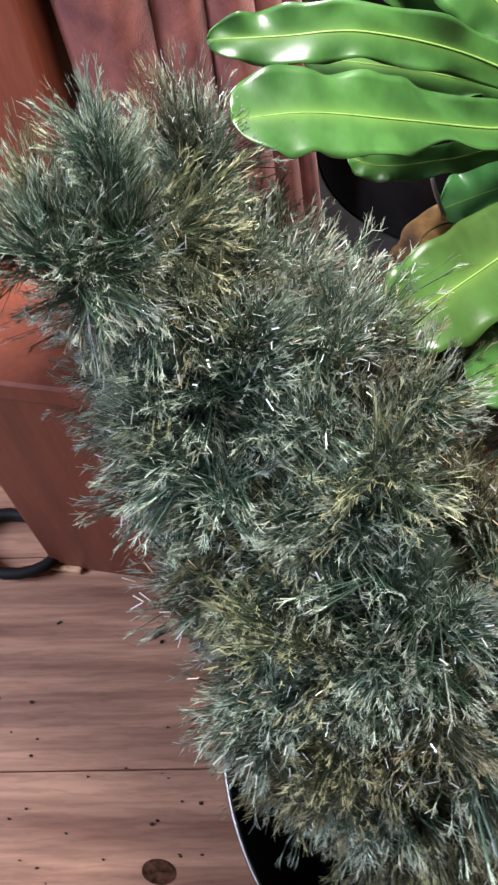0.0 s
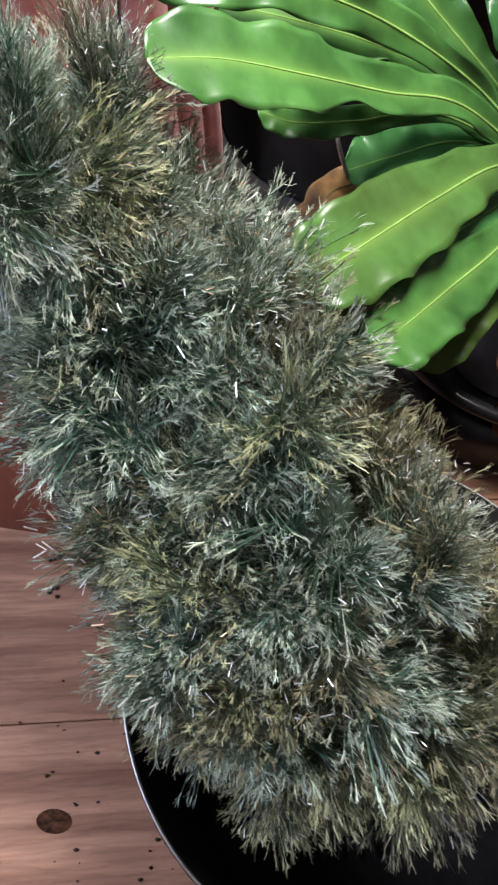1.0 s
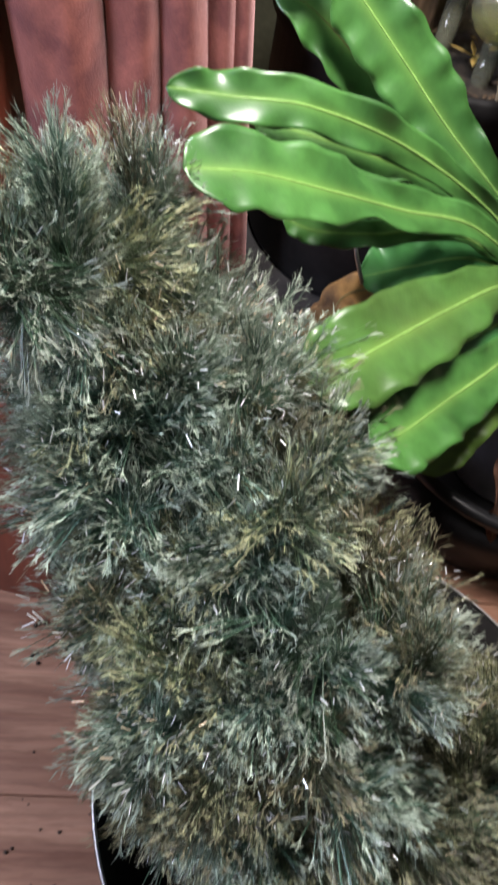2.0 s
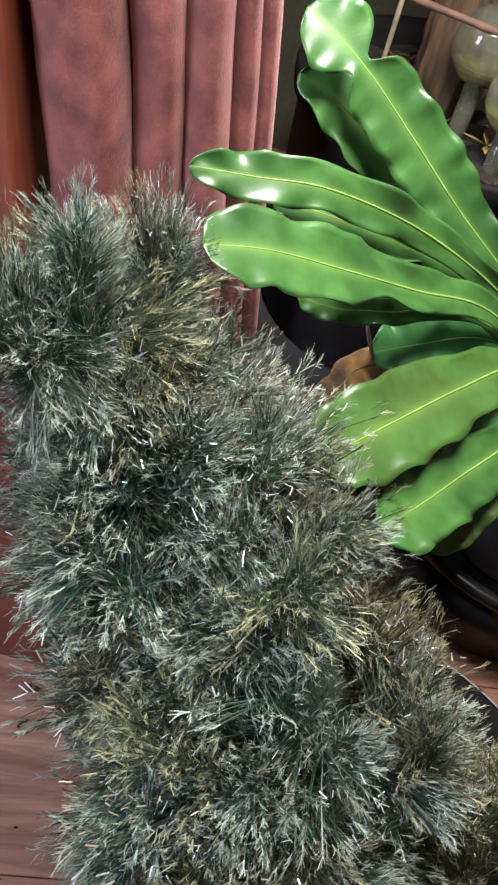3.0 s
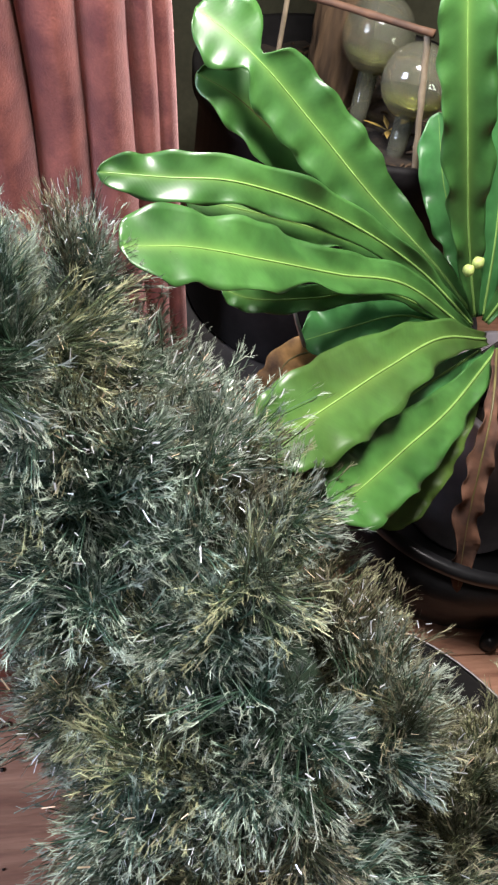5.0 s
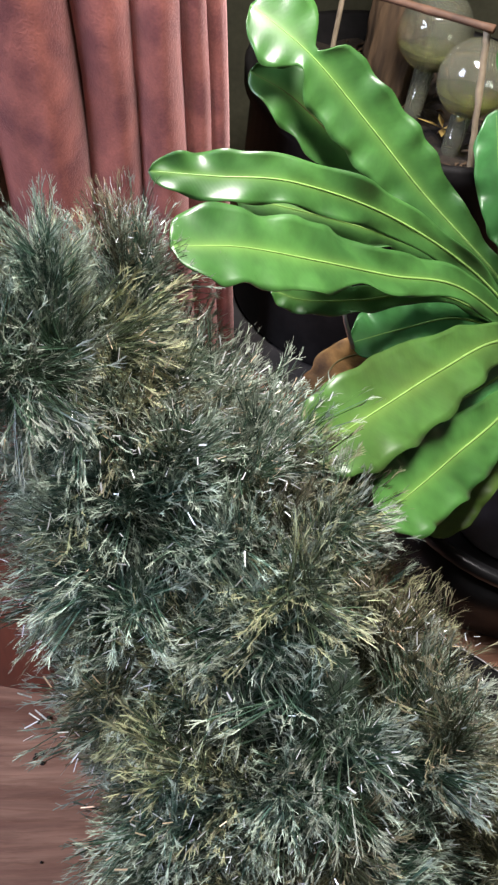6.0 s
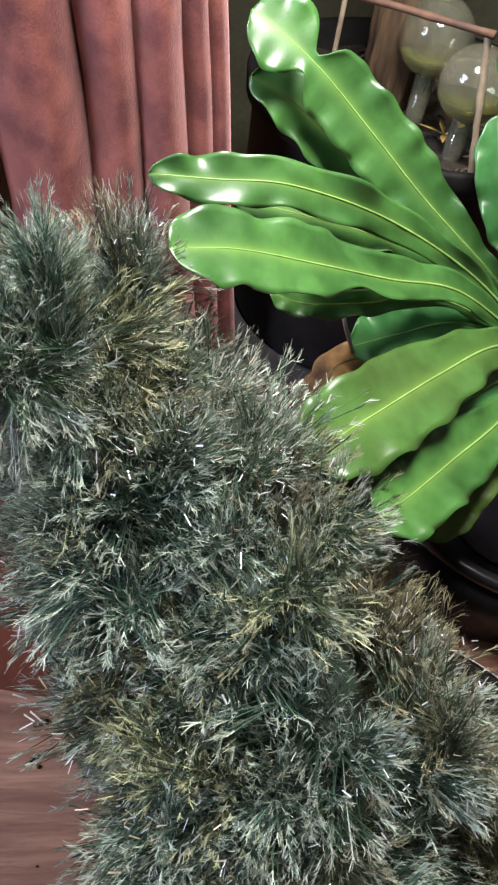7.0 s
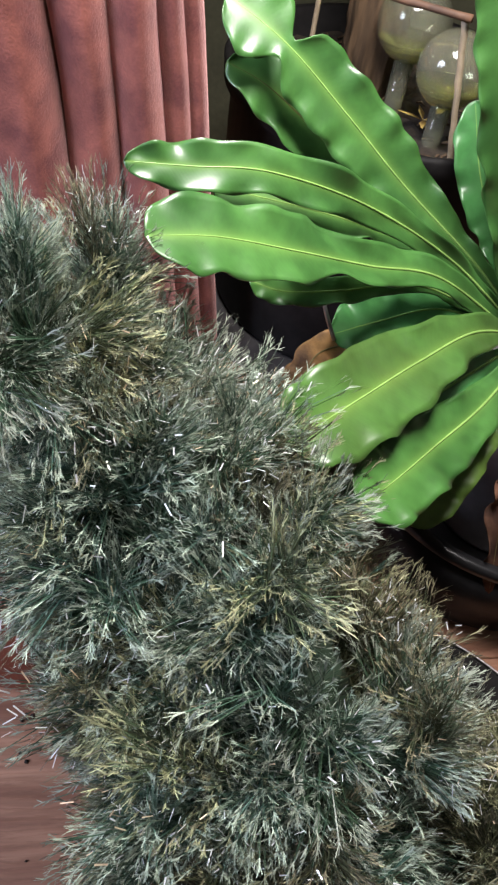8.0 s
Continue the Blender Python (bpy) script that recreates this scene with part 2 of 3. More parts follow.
box(bm, (X0 - 0.1, -0.80, 0), (X0, 0.20, 0.62))
box(bm, (X0 - 0.1, -0.80, 1.62), (X0, 0.20, TOP))
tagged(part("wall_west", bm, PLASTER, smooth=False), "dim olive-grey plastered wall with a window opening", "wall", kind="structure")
tagged(part("ceiling", box(bmesh.new(), (X0 - 0.1, Y0 - 0.1, TOP), (X1 + 0.1, Y1 + 0.1, TOP + 0.1)), CEILING, smooth=False),
       "plain pale ceiling", "ceiling", kind="structure")

# Lamp body added round the unseen warm light above the plants.
lamp = thing("added_lamp", (0.06, 0.46, 1.01), "unseen round metal lamp added overhead to light the plants", "lamp")
part("shade", lathe(bmesh.new(), [(0.03, 0.12), (0.18, 0.09), (0.20, 0.02), (0.195, 0.02), (0.175, 0.08), (0.03, 0.11)]), SHADE, lamp)
part("cord", tube(bmesh.new(), [Vector((0, 0, 0.09)), Vector((0, 0, TOP - 1.01))], [0.004, 0.004]), BLACK, lamp)

# low red stool behind the pan, and the tall wooden panel beside the curtain
stool = thing("wooden_stool", (-0.20, 0.275, 0), "low red-brown varnished wooden stool standing on the floor", "stool")
part("side_board", box(bmesh.new(), (-0.054, -0.030, 0.0), (0.070, -0.006, 0.30), 0.003), REDWOOD, stool, smooth=False)
part("side_board", box(bmesh.new(), (-0.054, 0.07, 0.0), (0.070, 0.094, 0.30), 0.003), REDWOOD, stool, smooth=False)
part("seat", box(bmesh.new(), (-0.065, -0.034, 0.30), (0.075, 0.10, 0.318), 0.004), REDWOOD, stool, smooth=False)
part("stretcher", box(bmesh.new(), (0.0, -0.006, 0.12), (0.02, 0.07, 0.15), 0.003), REDWOOD, stool, smooth=False)
part("chipped_corner", box(bmesh.new(), (-0.056, -0.036, 0.0), (-0.022, -0.029, 0.007), 0.002), RAWWOOD, stool, "bare chipped wood", smooth=False)
panel = thing("wardrobe", (-0.33, 0.66, 0), "tall orange-red varnished wooden wardrobe beside the curtain", "wardrobe")
part("side_panel", box(bmesh.new(), (-0.5, 0.0, 0.03), (-0.002, 0.42, 1.9), 0.004), REDWOOD, panel, smooth=False)
part("plinth", box(bmesh.new(), (-0.49, 0.01, 0.0), (-0.012, 0.41, 0.03), 0.002), REDWOOD, panel, smooth=False)

# ---------------------------------------------------------------- curtain
def curtain():
    """Heavy cloth whose folds each swell towards their far edge and tuck sharply behind it."""
    bm = bmesh.new()
    zs, per = 70, 26
    edges = (-0.326, -0.227, -0.172, -0.126, -0.102, -0.086)
    deep = (0.085, 0.066, 0.058, 0.044, 0.028)
    grid = []
    for j in range(zs + 1):
        z = 0.006 + 1.9 * j / zs
        row = []
        for f in range(5):
            lean = 0.11 * (0.36 - z)
            a, b = edges[f] + lean * (0.6 + 0.1 * f), edges[f + 1] + lean * (0.7 + 0.1 * f)
            for i in range(per):
                u = i / per
                swell = math.sqrt(max(0.0, 1 - abs(u - 0.62) ** 2.2 / (0.62 if u < 0.62 else 0.38) ** 2.2))
                x = a + (b - a) * (u + 0.16 * math.sin(math.pi * u) ** 2 * u)
                d = deep[f] * (0.9 + 0.22 * noise.noise(Vector((f * 3.1, z * 2.5, 0))))
                y = 0.742 - d * swell + 0.004 * f
                x += 0.004 * noise.noise(Vector((f, z * 7, 2)))
                y += 0.0035 * noise.noise(Vector((x * 45, z * 20, 1))) + 0.006 * noise.noise(Vector((x * 16, z * 8, 4)))
                row.append(bm.verts.new((x, y, z)))
        row.append(bm.verts.new((row[-1].co.x - 0.004, 0.76, z)))
        grid.append(row)
    xs = len(grid[0]) - 1
    for a, b in zip(grid, grid[1:]):
        for i in range(xs):
            bm.faces.new((a[i], a[i + 1], b[i + 1], b[i]))
    ob = part("curtain", bm, VELVET)
    sol = ob.modifiers.new("cloth", "SOLIDIFY")
    sol.thickness, sol.offset = 0.004, 1
    return tagged(ob, "heavy mauve-brown plush curtain hanging in folds to the floor", "curtain")


curtain()

# ---------------------------------------------------------------- garland in its pan
PAN = (0.144, 0.127, 0.0)
pan = thing("round_pan", PAN, "wide black round pan with a bright steel rim on the floor", "pan")
part("bowl", lathe(bmesh.new(), [(0.0, 0.003), (0.14, 0.003), (0.17, 0.03), (0.190, 0.119), (0.186, 0.119), (0.166, 0.034), (0.136, 0.012), (0.0, 0.012)]), MATBLACK, pan)
ring = [Vector((0.1882 * math.cos(a), 0.1882 * math.sin(a), 0.1205)) for a in (2 * math.pi * k / 96 for k in range(97))]
part("rim", tube(bmesh.new(), ring, [0.0014] * 97, 8), STEEL, pan, "bright steel rim")
for k in range(11):
    a = radians(215 + 7 * k)
    d, n = Vector((math.cos(a), math.sin(a), 0)), Vector((-math.sin(a), math.cos(a), 0))
    bm = bmesh.new()
    tube(bm, [d * 0.07 + Vector((0, 0, 0.0145)), d * 0.125 + Vector((0, 0, 0.0145))], [0.0016, 0.0022], 6)
    part("rib", bm, MATBLACK, pan)


def sprig_mesh(seed, olive):
    """A bushy sprig head round +z: stiff flat strips in small bundles, frayed into pale flags at their ends."""
    rnd = random.Random(seed)
    verts, faces, mats = [], [], []

    def jitter():
        return Vector((rnd.uniform(-1, 1), rnd.uniform(-1, 1), rnd.uniform(-1, 1)))

    def strip(points, widths, side, mat):
        base = len(verts)
        for p, w in zip(points, widths):
            verts.extend((tuple(p - side * w), tuple(p + side * w)))
        for k in range(len(points) - 1):
            b = base + 2 * k
            faces.append((b, b + 1, b + 3, b + 2))
            mats.append(mat)

    for bundle in range(40):
        turn = rnd.uniform(0, 2 * math.pi)
        lean = radians(4 + 56 * rnd.random() ** 0.8)
        way = Vector((math.cos(turn) * math.sin(lean), math.sin(turn) * math.sin(lean), math.cos(lean)))
        root = Vector((rnd.uniform(-0.007, 0.007), rnd.uniform(-0.007, 0.007), rnd.uniform(-0.022, 0.014)))
        reach = rnd.uniform(0.032, 0.048)
        sag = jitter() * 0.0030
        for k in range(rnd.randint(4, 7)):
            out = (way + 0.13 * jitter()).normalized()
            long = reach * rnd.uniform(0.80, 1.10)
            start = root + 0.0022 * jitter()
            side = out.cross(jitter()).normalized()
            mid, end = start + out * long * 0.5, start + out * long + sag
            w = rnd.uniform(0.00017, 0.00031)
            d = (end - mid).normalized()
            fray = end - d * rnd.uniform(0.004, 0.009)
            strip([start, mid, fray], [w, w, w], side, 0)
            strip([fray, end - d * 0.001], [w, w * 1.25], side, 1)
            for f in range(6):
                spread = side * rnd.uniform(-1, 1) + 0.35 * jitter()
                at = fray.lerp(end, rnd.uniform(0.0, 0.9))
                far = (d + 0.75 * spread).normalized() * rnd.uniform(0.0025, 0.0065)
                strip([at, at + far], [w * 0.75, w * 0.45], (side + 0.5 * jitter()).normalized(), 1)
    # Foil flecks with painted glint, dense in a few heads only.
    bright = rnd.choice((2, 4, 8, 60))
    for k in range(bright):
        out = (Vector((0, 0, 1.1)) + jitter()).normalized()
        w = rnd.uniform(0.0002, 0.00042)
        at = Vector((0, 0, 0.004)) + out * rnd.uniform(0.018, 0.040)
        run = (out + 0.8 * jitter()).normalized() * rnd.uniform(0.003, 0.008)
        strip([at, at + run], [w, w], run.cross(jitter()).normalized(), 3 if rnd.random() < 0.2 else 2)
    me = bpy.data.meshes.new("tinsel_sprig")
    me.from_pydata(verts, [], faces)
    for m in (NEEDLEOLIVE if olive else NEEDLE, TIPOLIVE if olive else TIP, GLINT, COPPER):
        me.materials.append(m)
    me.polygons.foreach_set("material_index", mats)
    return me


def garland():
    """A leaning heap of tinsel garland: sprig heads over a bumpy cone whose axis leans back and to the side."""
    top = thing("tinsel_garland", (PAN[0], PAN[1], 0.0125), "faded green tinsel garland heaped high in a black pan", "garland")
    o = top.location
    rnd = random.Random(4)
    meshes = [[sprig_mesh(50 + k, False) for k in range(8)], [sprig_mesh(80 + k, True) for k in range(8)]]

    def sprig(p, aim, size, slim=1.0):
        # Olive sprigs gather low, right and on top; their darkness includes painted shade.
        dusky = noise.noise(p * 13) + 1.5 * max(0.22 - p.z, p.z - 0.36) + 2.2 * (p.x - 0.02) + rnd.uniform(-0.35, 0.35) > 0.12
        ob = new("tinsel_sprig", meshes[int(dusky)][rnd.randrange(8)])
        ob.parent = top
        ob.matrix_local = (Matrix.Translation(p - o) @ aim.to_track_quat("Z", "Y").to_matrix().to_4x4()
                           @ Matrix.Rotation(rnd.uniform(0, 6.28), 4, "Z") @ Matrix.Diagonal((size * slim, size * slim, size, 1)))

    def scatter():
        return Vector((rnd.gauss(0, 1), rnd.gauss(0, 1), rnd.gauss(0, 1)))

    placed = []
    for points, rad, core, tries in ROUTES:
        route = smooth_path(points, 40)
        rr = list(np.interp(np.linspace(0, len(rad) - 1, 40), range(len(rad)), rad))
        # Thick dark body added inside, so gaps between sprigs look shaded.
        part("shade_filler", tube(bmesh.new(), [p - o for p in route], [max(0.006, r * core - 0.02) for r in rr], 14, 0.25), FILLER, top, "dark filler standing in for shade between the sprigs")
        for k in range(tries):
            u = rnd.random() * (len(route) - 1.001)
            i = int(u)
            c = route[i].lerp(route[i + 1], u - i)
            d = (route[i + 1] - route[i]).normalized()
            side = scatter()
            side = (side - d * side.dot(d)).normalized()
            r = (rr[i] - 0.044) * (1 + 0.30 * noise.noise(c * 20 + side * 1.6))
            p = c + side * max(r, 0.003) * rnd.uniform(0.82, 1.06)
            if p.z < 0.055 or noise.noise(p * 17) < -0.14 or any((p - q).length < SPACING for q in placed):
                continue
            placed.append(p)
            aim = (side + d * rnd.uniform(0.0, 0.7) + Vector((0, 0, rnd.uniform(0.2, 0.9))) + 0.46 * scatter()).normalized()
            aim.z = max(aim.z, 0.05)
            sprig(p, aim, rnd.uniform(0.85, 1.2))
    # two upright spires on top
    for at, lean, n in SPIRES:
        for k in range(n):
            p = Vector(at) + Vector((rnd.uniform(-0.006, 0.006), rnd.uniform(-0.006, 0.006), -0.011 * k))
            sprig(p, (Vector(lean) + 0.16 * scatter()).normalized(), 0.92, 0.62 + 0.05 * k)
    return top


SPIRES = (((-0.086, 0.335, 0.440), (0.05, 0.1, 1), 8), ((-0.114, 0.278, 0.463), (0.05, 0.15, 1), 6), ((-0.138, 0.268, 0.436), (-0.15, 0.05, 1), 5))
SPACING = 0.0225
ROUTES = [
    ([(0.086, 0.152, 0.112), (0.070, 0.134, 0.183), (0.051, 0.175, 0.224), (0.001, 0.240, 0.265), (-0.078, 0.288, 0.328), (-0.100, 0.343, 0.402)],
     (0.124, 0.128, 0.128, 0.124, 0.102, 0.052), 0.62, 6000),
    ([(-0.089, 0.273, 0.360), (-0.121, 0.262, 0.422), (-0.168, 0.225, 0.448)], (0.070, 0.064, 0.056), 0.3, 2200),
    ([(0.090, 0.131, 0.164), (0.170, 0.115, 0.181), (0.244, 0.113, 0.189)], (0.108, 0.108, 0.108), 0.3, 2200),
]
garland()

# ---------------------------------------------------------------- fern
FERN = (0.318, 0.542, 0.0)
tub = thing("black_tub", (0.296, 0.532, 0.0), "glossy black plastic tub standing on the floor", "tub")
part("body", lathe(bmesh.new(), [(0.0, 0.002), (0.146, 0.002), (0.151, 0.01), (0.156, 0.112), (0.150, 0.112), (0.149, 0.108), (0.142, 0.016), (0.0, 0.012)]), BLACK, tub)
part("rim", lathe(bmesh.new(), [(0.149, 0.1125), (0.162, 0.1125), (0.165, 0.116), (0.165, 0.124), (0.162, 0.127), (0.154, 0.127), (0.149, 0.1125)]), BLACK, tub, "rolled glossy rim")
pot = thing("flower_pot", (FERN[0], FERN[1], 0.0125), "pale mauve-grey glazed flower pot set in a black tub", "pot")
part("body", lathe(bmesh.new(), [(0.0, 0.0), (0.065, 0.0), (0.07, 0.01), (0.086, 0.198), (0.09, 0.2), (0.09, 0.206), (0.083, 0.206), (0.08, 0.18), (0.0, 0.175)]), WHITEPOT, pot)
part("soil", lathe(bmesh.new(), [(0.0, 0.195), (0.05, 0.192), (0.081, 0.184), (0.081, 0.178)], 40), SOIL, pot, "dark potting soil")

fern = thing("birds_nest_fern", (FERN[0], FERN[1], 0.205), "glossy green nest fern with wavy strap leaves in a pot", "fern")


def frond(points, width, mat=LEAF, rib=RIB, wave=0.0024, waves=4, curl=0.10, face=(-0.1, -0.62, 0.78), tip=0.75, fat=0.55, lobes=0.10, cuts=(), ripple=0.0030, folds=6, seed=0, name="frond", label=""):
    """A strap leaf along a curve from base to tip, with a raised midrib and rippled edges."""
    o = fern.location
    n, m = 90, 13
    mid = [p - o for p in smooth_path(points, n)]
    bm = bmesh.new()
    uv = bm.loops.layers.uv.new("blade")
    rows, ribs = [], []
    for i, c in enumerate(mid):
        u = i / (n - 1)
        d = (mid[min(i + 1, n - 1)] - mid[max(i - 1, 0)]).normalized()
        side = d.cross(Vector(face)).normalized()
        up = side.cross(d)
        swell = min(1, (0.12 + u / fat) if u < fat else 1) ** 0.8
        end = 1 if u < tip else math.sqrt(max(0.0, 1 - ((u - tip) / (1 - tip)) ** 2))
        w = width * max(0.02, swell * end) * 0.5
        row = []
        for k in range(m):
            v = 2 * k / (m - 1) - 1
            edge = abs(v) ** 2.2
            ph = waves * 2 * math.pi * u + (1.3 if v > 0 else 0) + seed
            rip = ripple * abs(v) ** 1.3 * math.sin(6.28 * folds * u - 2 * abs(v) + seed) * (0.6 + noise.noise(Vector((u * 5, v, seed + 3)))) + wave * edge * (math.sin(ph) + 0.6 * math.sin(2.3 * ph + seed)) * min(1, 4 * u + 0.1)
            jag = 1 + 0.045 * edge * math.sin(1.7 * ph + 2) + lobes * edge * noise.noise(Vector((u * 9, v, seed)))
            for cu, cs, depth, span in cuts:
                if v * cs > 0:
                    jag *= 1 - depth * math.exp(-((u - cu) / span) ** 2)
            row.append(bm.verts.new(c + side * v * w * jag + up * (rip + curl * w * abs(v) ** 1.4)))
        rows.append(row)
        ribs.append(c + up * 0.0002)
    for a, b in zip(rows, rows[1:]):
        for k in range(m - 1):
            f = bm.faces.new((a[k], a[k + 1], b[k + 1], b[k]))
            i = rows.index(a)
            for loop, (du, dv) in zip(f.loops, ((0, 0), (0, 1), (1, 1), (1, 0))):
                loop[uv].uv = ((i + du) / (n - 1), (k + dv) / (m - 1))
    ob = part(name, bm, mat, fern, label)
    sol = ob.modifiers.new("blade", "SOLIDIFY")
    sol.thickness, sol.offset = 0.0007, 0
    bm = tube(bmesh.new(), ribs[:-2], [0.0015 * (1 - 0.85 * i / n) for i in range(n - 2)], 6)
    part("midrib", bm, rib, ob)
    return ob


# long fronds reaching over the garland
frond([(0.242, 0.569, 0.265), (0.165, 0.553, 0.327), (0.078, 0.515, 0.385), (0.001, 0.469, 0.424), (-0.053, 0.444, 0.432), (-0.094, 0.427, 0.437)], 0.033, seed=1, face=(-0.05, -0.80, 0.58), ripple=0.0034, folds=7)
frond([(0.239, 0.572, 0.260), (0.138, 0.560, 0.327), (0.087, 0.534, 0.355), (0.038, 0.504, 0.380), (-0.024, 0.476, 0.401), (-0.045, 0.462, 0.410)], 0.034, seed=2.2, face=(-0.05, -0.45, 0.89), ripple=0.0035, folds=5)
frond([(0.240, 0.558, 0.263), (0.153, 0.522, 0.328), (0.085, 0.474, 0.360), (0.023, 0.417, 0.400), (-0.025, 0.377, 0.427), (-0.063, 0.342, 0.443)], 0.050, seed=3.1, lobes=0.12, tip=0.88, folds=5, cuts=((0.49, -1, 0.50, 0.06), (0.30, -1, 0.25, 0.12), (0.44, 1, 0.25, 0.05)))
# upright fronds
frond([(0.245, 0.580, 0.267), (0.194, 0.597, 0.305), (0.118, 0.609, 0.356), (0.055, 0.609, 0.408), (-0.004, 0.608, 0.455), (-0.057, 0.610, 0.483)], 0.056, seed=4.4, face=(-0.45, -0.55, 0.70), lobes=0.10, waves=7, tip=0.9, folds=9, ripple=0.0030, cuts=((0.80, 1, 0.80, 0.03), (0.81, -1, 0.6, 0.035), (0.2, 1, 0.3, 0.15), (0.2, -1, 0.3, 0.15)))
frond([(0.247, 0.599, 0.260), (0.172, 0.614, 0.289), (0.091, 0.626, 0.341), (0.028, 0.624, 0.386), (-0.016, 0.617, 0.418), (-0.052, 0.614, 0.433)], 0.060, mat=LEAF, rib=RIBDARK, lobes=0.12, seed=5.2, folds=4, tip=0.6)
frond([(0.245, 0.580, 0.267), (0.207, 0.580, 0.350), (0.175, 0.578, 0.430), (0.148, 0.583, 0.501), (0.126, 0.596, 0.565)], 0.046, seed=6.6, waves=5)
frond([(0.268, 0.622, 0.239), (0.233, 0.663, 0.289), (0.201, 0.692, 0.337), (0.178, 0.724, 0.394)], 0.048, mat=LEAFDARK, seed=7.1)
frond([(0.264, 0.606, 0.251), (0.245, 0.627, 0.340), (0.216, 0.650, 0.433), (0.183, 0.686, 0.530)], 0.05, mat=LEAFDARK, seed=8.3)
frond([(0.261, 0.587, 0.258), (0.282, 0.594, 0.344), (0.301, 0.577, 0.420), (0.327, 0.552, 0.475)], 0.048, seed=9.3)
# broad lower fronds
frond([(0.256, 0.556, 0.260), (0.192, 0.499, 0.296), (0.135, 0.425, 0.318), (0.090, 0.360, 0.337), (0.056, 0.313, 0.348), (0.037, 0.292, 0.347)], 0.066, mat=LEAFMATURE, seed=10.0, wave=0.0014,  tip=0.7)
frond([(0.266, 0.545, 0.259), (0.206, 0.445, 0.268), (0.154, 0.370, 0.287), (0.117, 0.315, 0.305), (0.089, 0.278, 0.315)], 0.056, seed=11.0, wave=0.002,  tip=0.8)
frond([(0.268, 0.549, 0.240), (0.221, 0.464, 0.233), (0.184, 0.400, 0.225), (0.157, 0.353, 0.206)], 0.050, mat=LEAFOLIVE, seed=12.0)
frond([(0.242, 0.567, 0.257), (0.167, 0.538, 0.285), (0.112, 0.501, 0.290), (0.070, 0.472, 0.290)], 0.050, mat=LEAFDARK, seed=13.0)
frond([(0.242, 0.567, 0.257), (0.142, 0.528, 0.313), (0.066, 0.459, 0.344), (0.022, 0.433, 0.354), (-0.004, 0.427, 0.363)], 0.022, mat=LEAF, seed=14.0)
frond([(0.254, 0.552, 0.249), (0.154, 0.429, 0.273), (0.113, 0.369, 0.275), (0.078, 0.327, 0.270)], 0.045, mat=LEAFDARK, seed=15.0)
frond([(0.243, 0.565, 0.251), (0.150, 0.520, 0.262), (0.072, 0.475, 0.272), (0.052, 0.445, 0.265), (0.037, 0.425, 0.242)], 0.030, wave=0.0012, ripple=0.001, mat=DRYLEAF, rib=RIBDARK, seed=16.0, name="withered_frond", label="yellow-brown withered frond")
frond([(0.258, 0.528, 0.271), (0.248, 0.461, 0.260), (0.246, 0.421, 0.221), (0.252, 0.398, 0.169), (0.269, 0.374, 0.090)], 0.022, mat=DEADLEAF, rib=RIBDARK, seed=17.0, wave=0.004, waves=4, lobes=0.6, name="withered_frond", label="crinkled brown dead frond hanging down")
bm = bmesh.new()
for k in range(34):
    a = random.Random(k).uniform(0, 6.28)
    r = 0.02 + 0.05 * random.Random(k + 99).random()
    q = Vector((r * math.cos(a) - 0.0, r * math.sin(a), -0.01))
    tube(bm, [q, q * 0.6 + Vector((0, 0, 0.05)), q * 0.35 + Vector((-0.01, -0.01, 0.125))], [0.006, 0.008, 0.004], 6, 0.3)
part("crown", bm, SOIL, fern, "dark fibrous crown")
for px in ((0.210, 0.553, 0.334), (0.216, 0.555, 0.342)):
    bm = bmesh.new()
    bmesh.ops.create_icosphere(bm, subdivisions=2, radius=0.0055)
    for v in bm.verts:
        v.co = v.co * (1 + 0.2 * noise.noise(v.co * 300)) + Vector(px) - fern.location
    part("new_bud", bm, BUD, fern, "pale fuzzy new bud")

loop = thing("wire_loop", (0.073, 0.471, 0.288), "pale curved wire handle beside the fern", "wire")
lo = loop.location
part("wire", tube(bmesh.new(), [p - lo for p in smooth_path([(0.073, 0.470, 0.286), (0.060, 0.479, 0.310), (0.054, 0.496, 0.327), (0.060, 0.522, 0.342)], 16)], [0.0018] * 16), STEEL, loop)

# ---------------------------------------------------------------- big pot with trunk, canes and globes
BIG = (0.13, 0.93, 0.0)
# Wide dark disc added over the floor where the fronds' shade lies.
saucer = part("saucer", lathe(bmesh.new(), [(0.0, 0.001), (0.245, 0.001), (0.257, 0.022), (0.261, 0.024), (0.263, 0.020), (0.250, 0.010), (0.0, 0.010)][::-1]), FLOORSHADE, at=BIG)
tagged(saucer, "added dark grey saucer standing in for shaded floor under the pot", "saucer")
big = thing("large_black_pot", BIG, "large black plastic plant pot on the floor, filled with dark soil", "pot")
part("body", lathe(bmesh.new(), [(0.0, 0.012), (0.196, 0.012), (0.199, 0.02), (0.203, 0.30), (0.213, 0.305), (0.215, 0.328), (0.211, 0.333), (0.204, 0.331), (0.199, 0.30), (0.0, 0.25)]), MATBLACK, big)
bm = bmesh.new()
rows = []
for j in range(15):
    r = 0.200 * j / 14
    rows.append([bm.verts.new((r * math.cos(a), r * math.sin(a), 0.300 + 0.010 * noise.noise(Vector((r * math.cos(a) * 30, r * math.sin(a) * 30, 2)))
                               + 0.006 * noise.noise(Vector((r * math.cos(a) * 90, r * math.sin(a) * 90, 5)))))
                 for a in (2 * math.pi * k / 60 for k in range(60))])
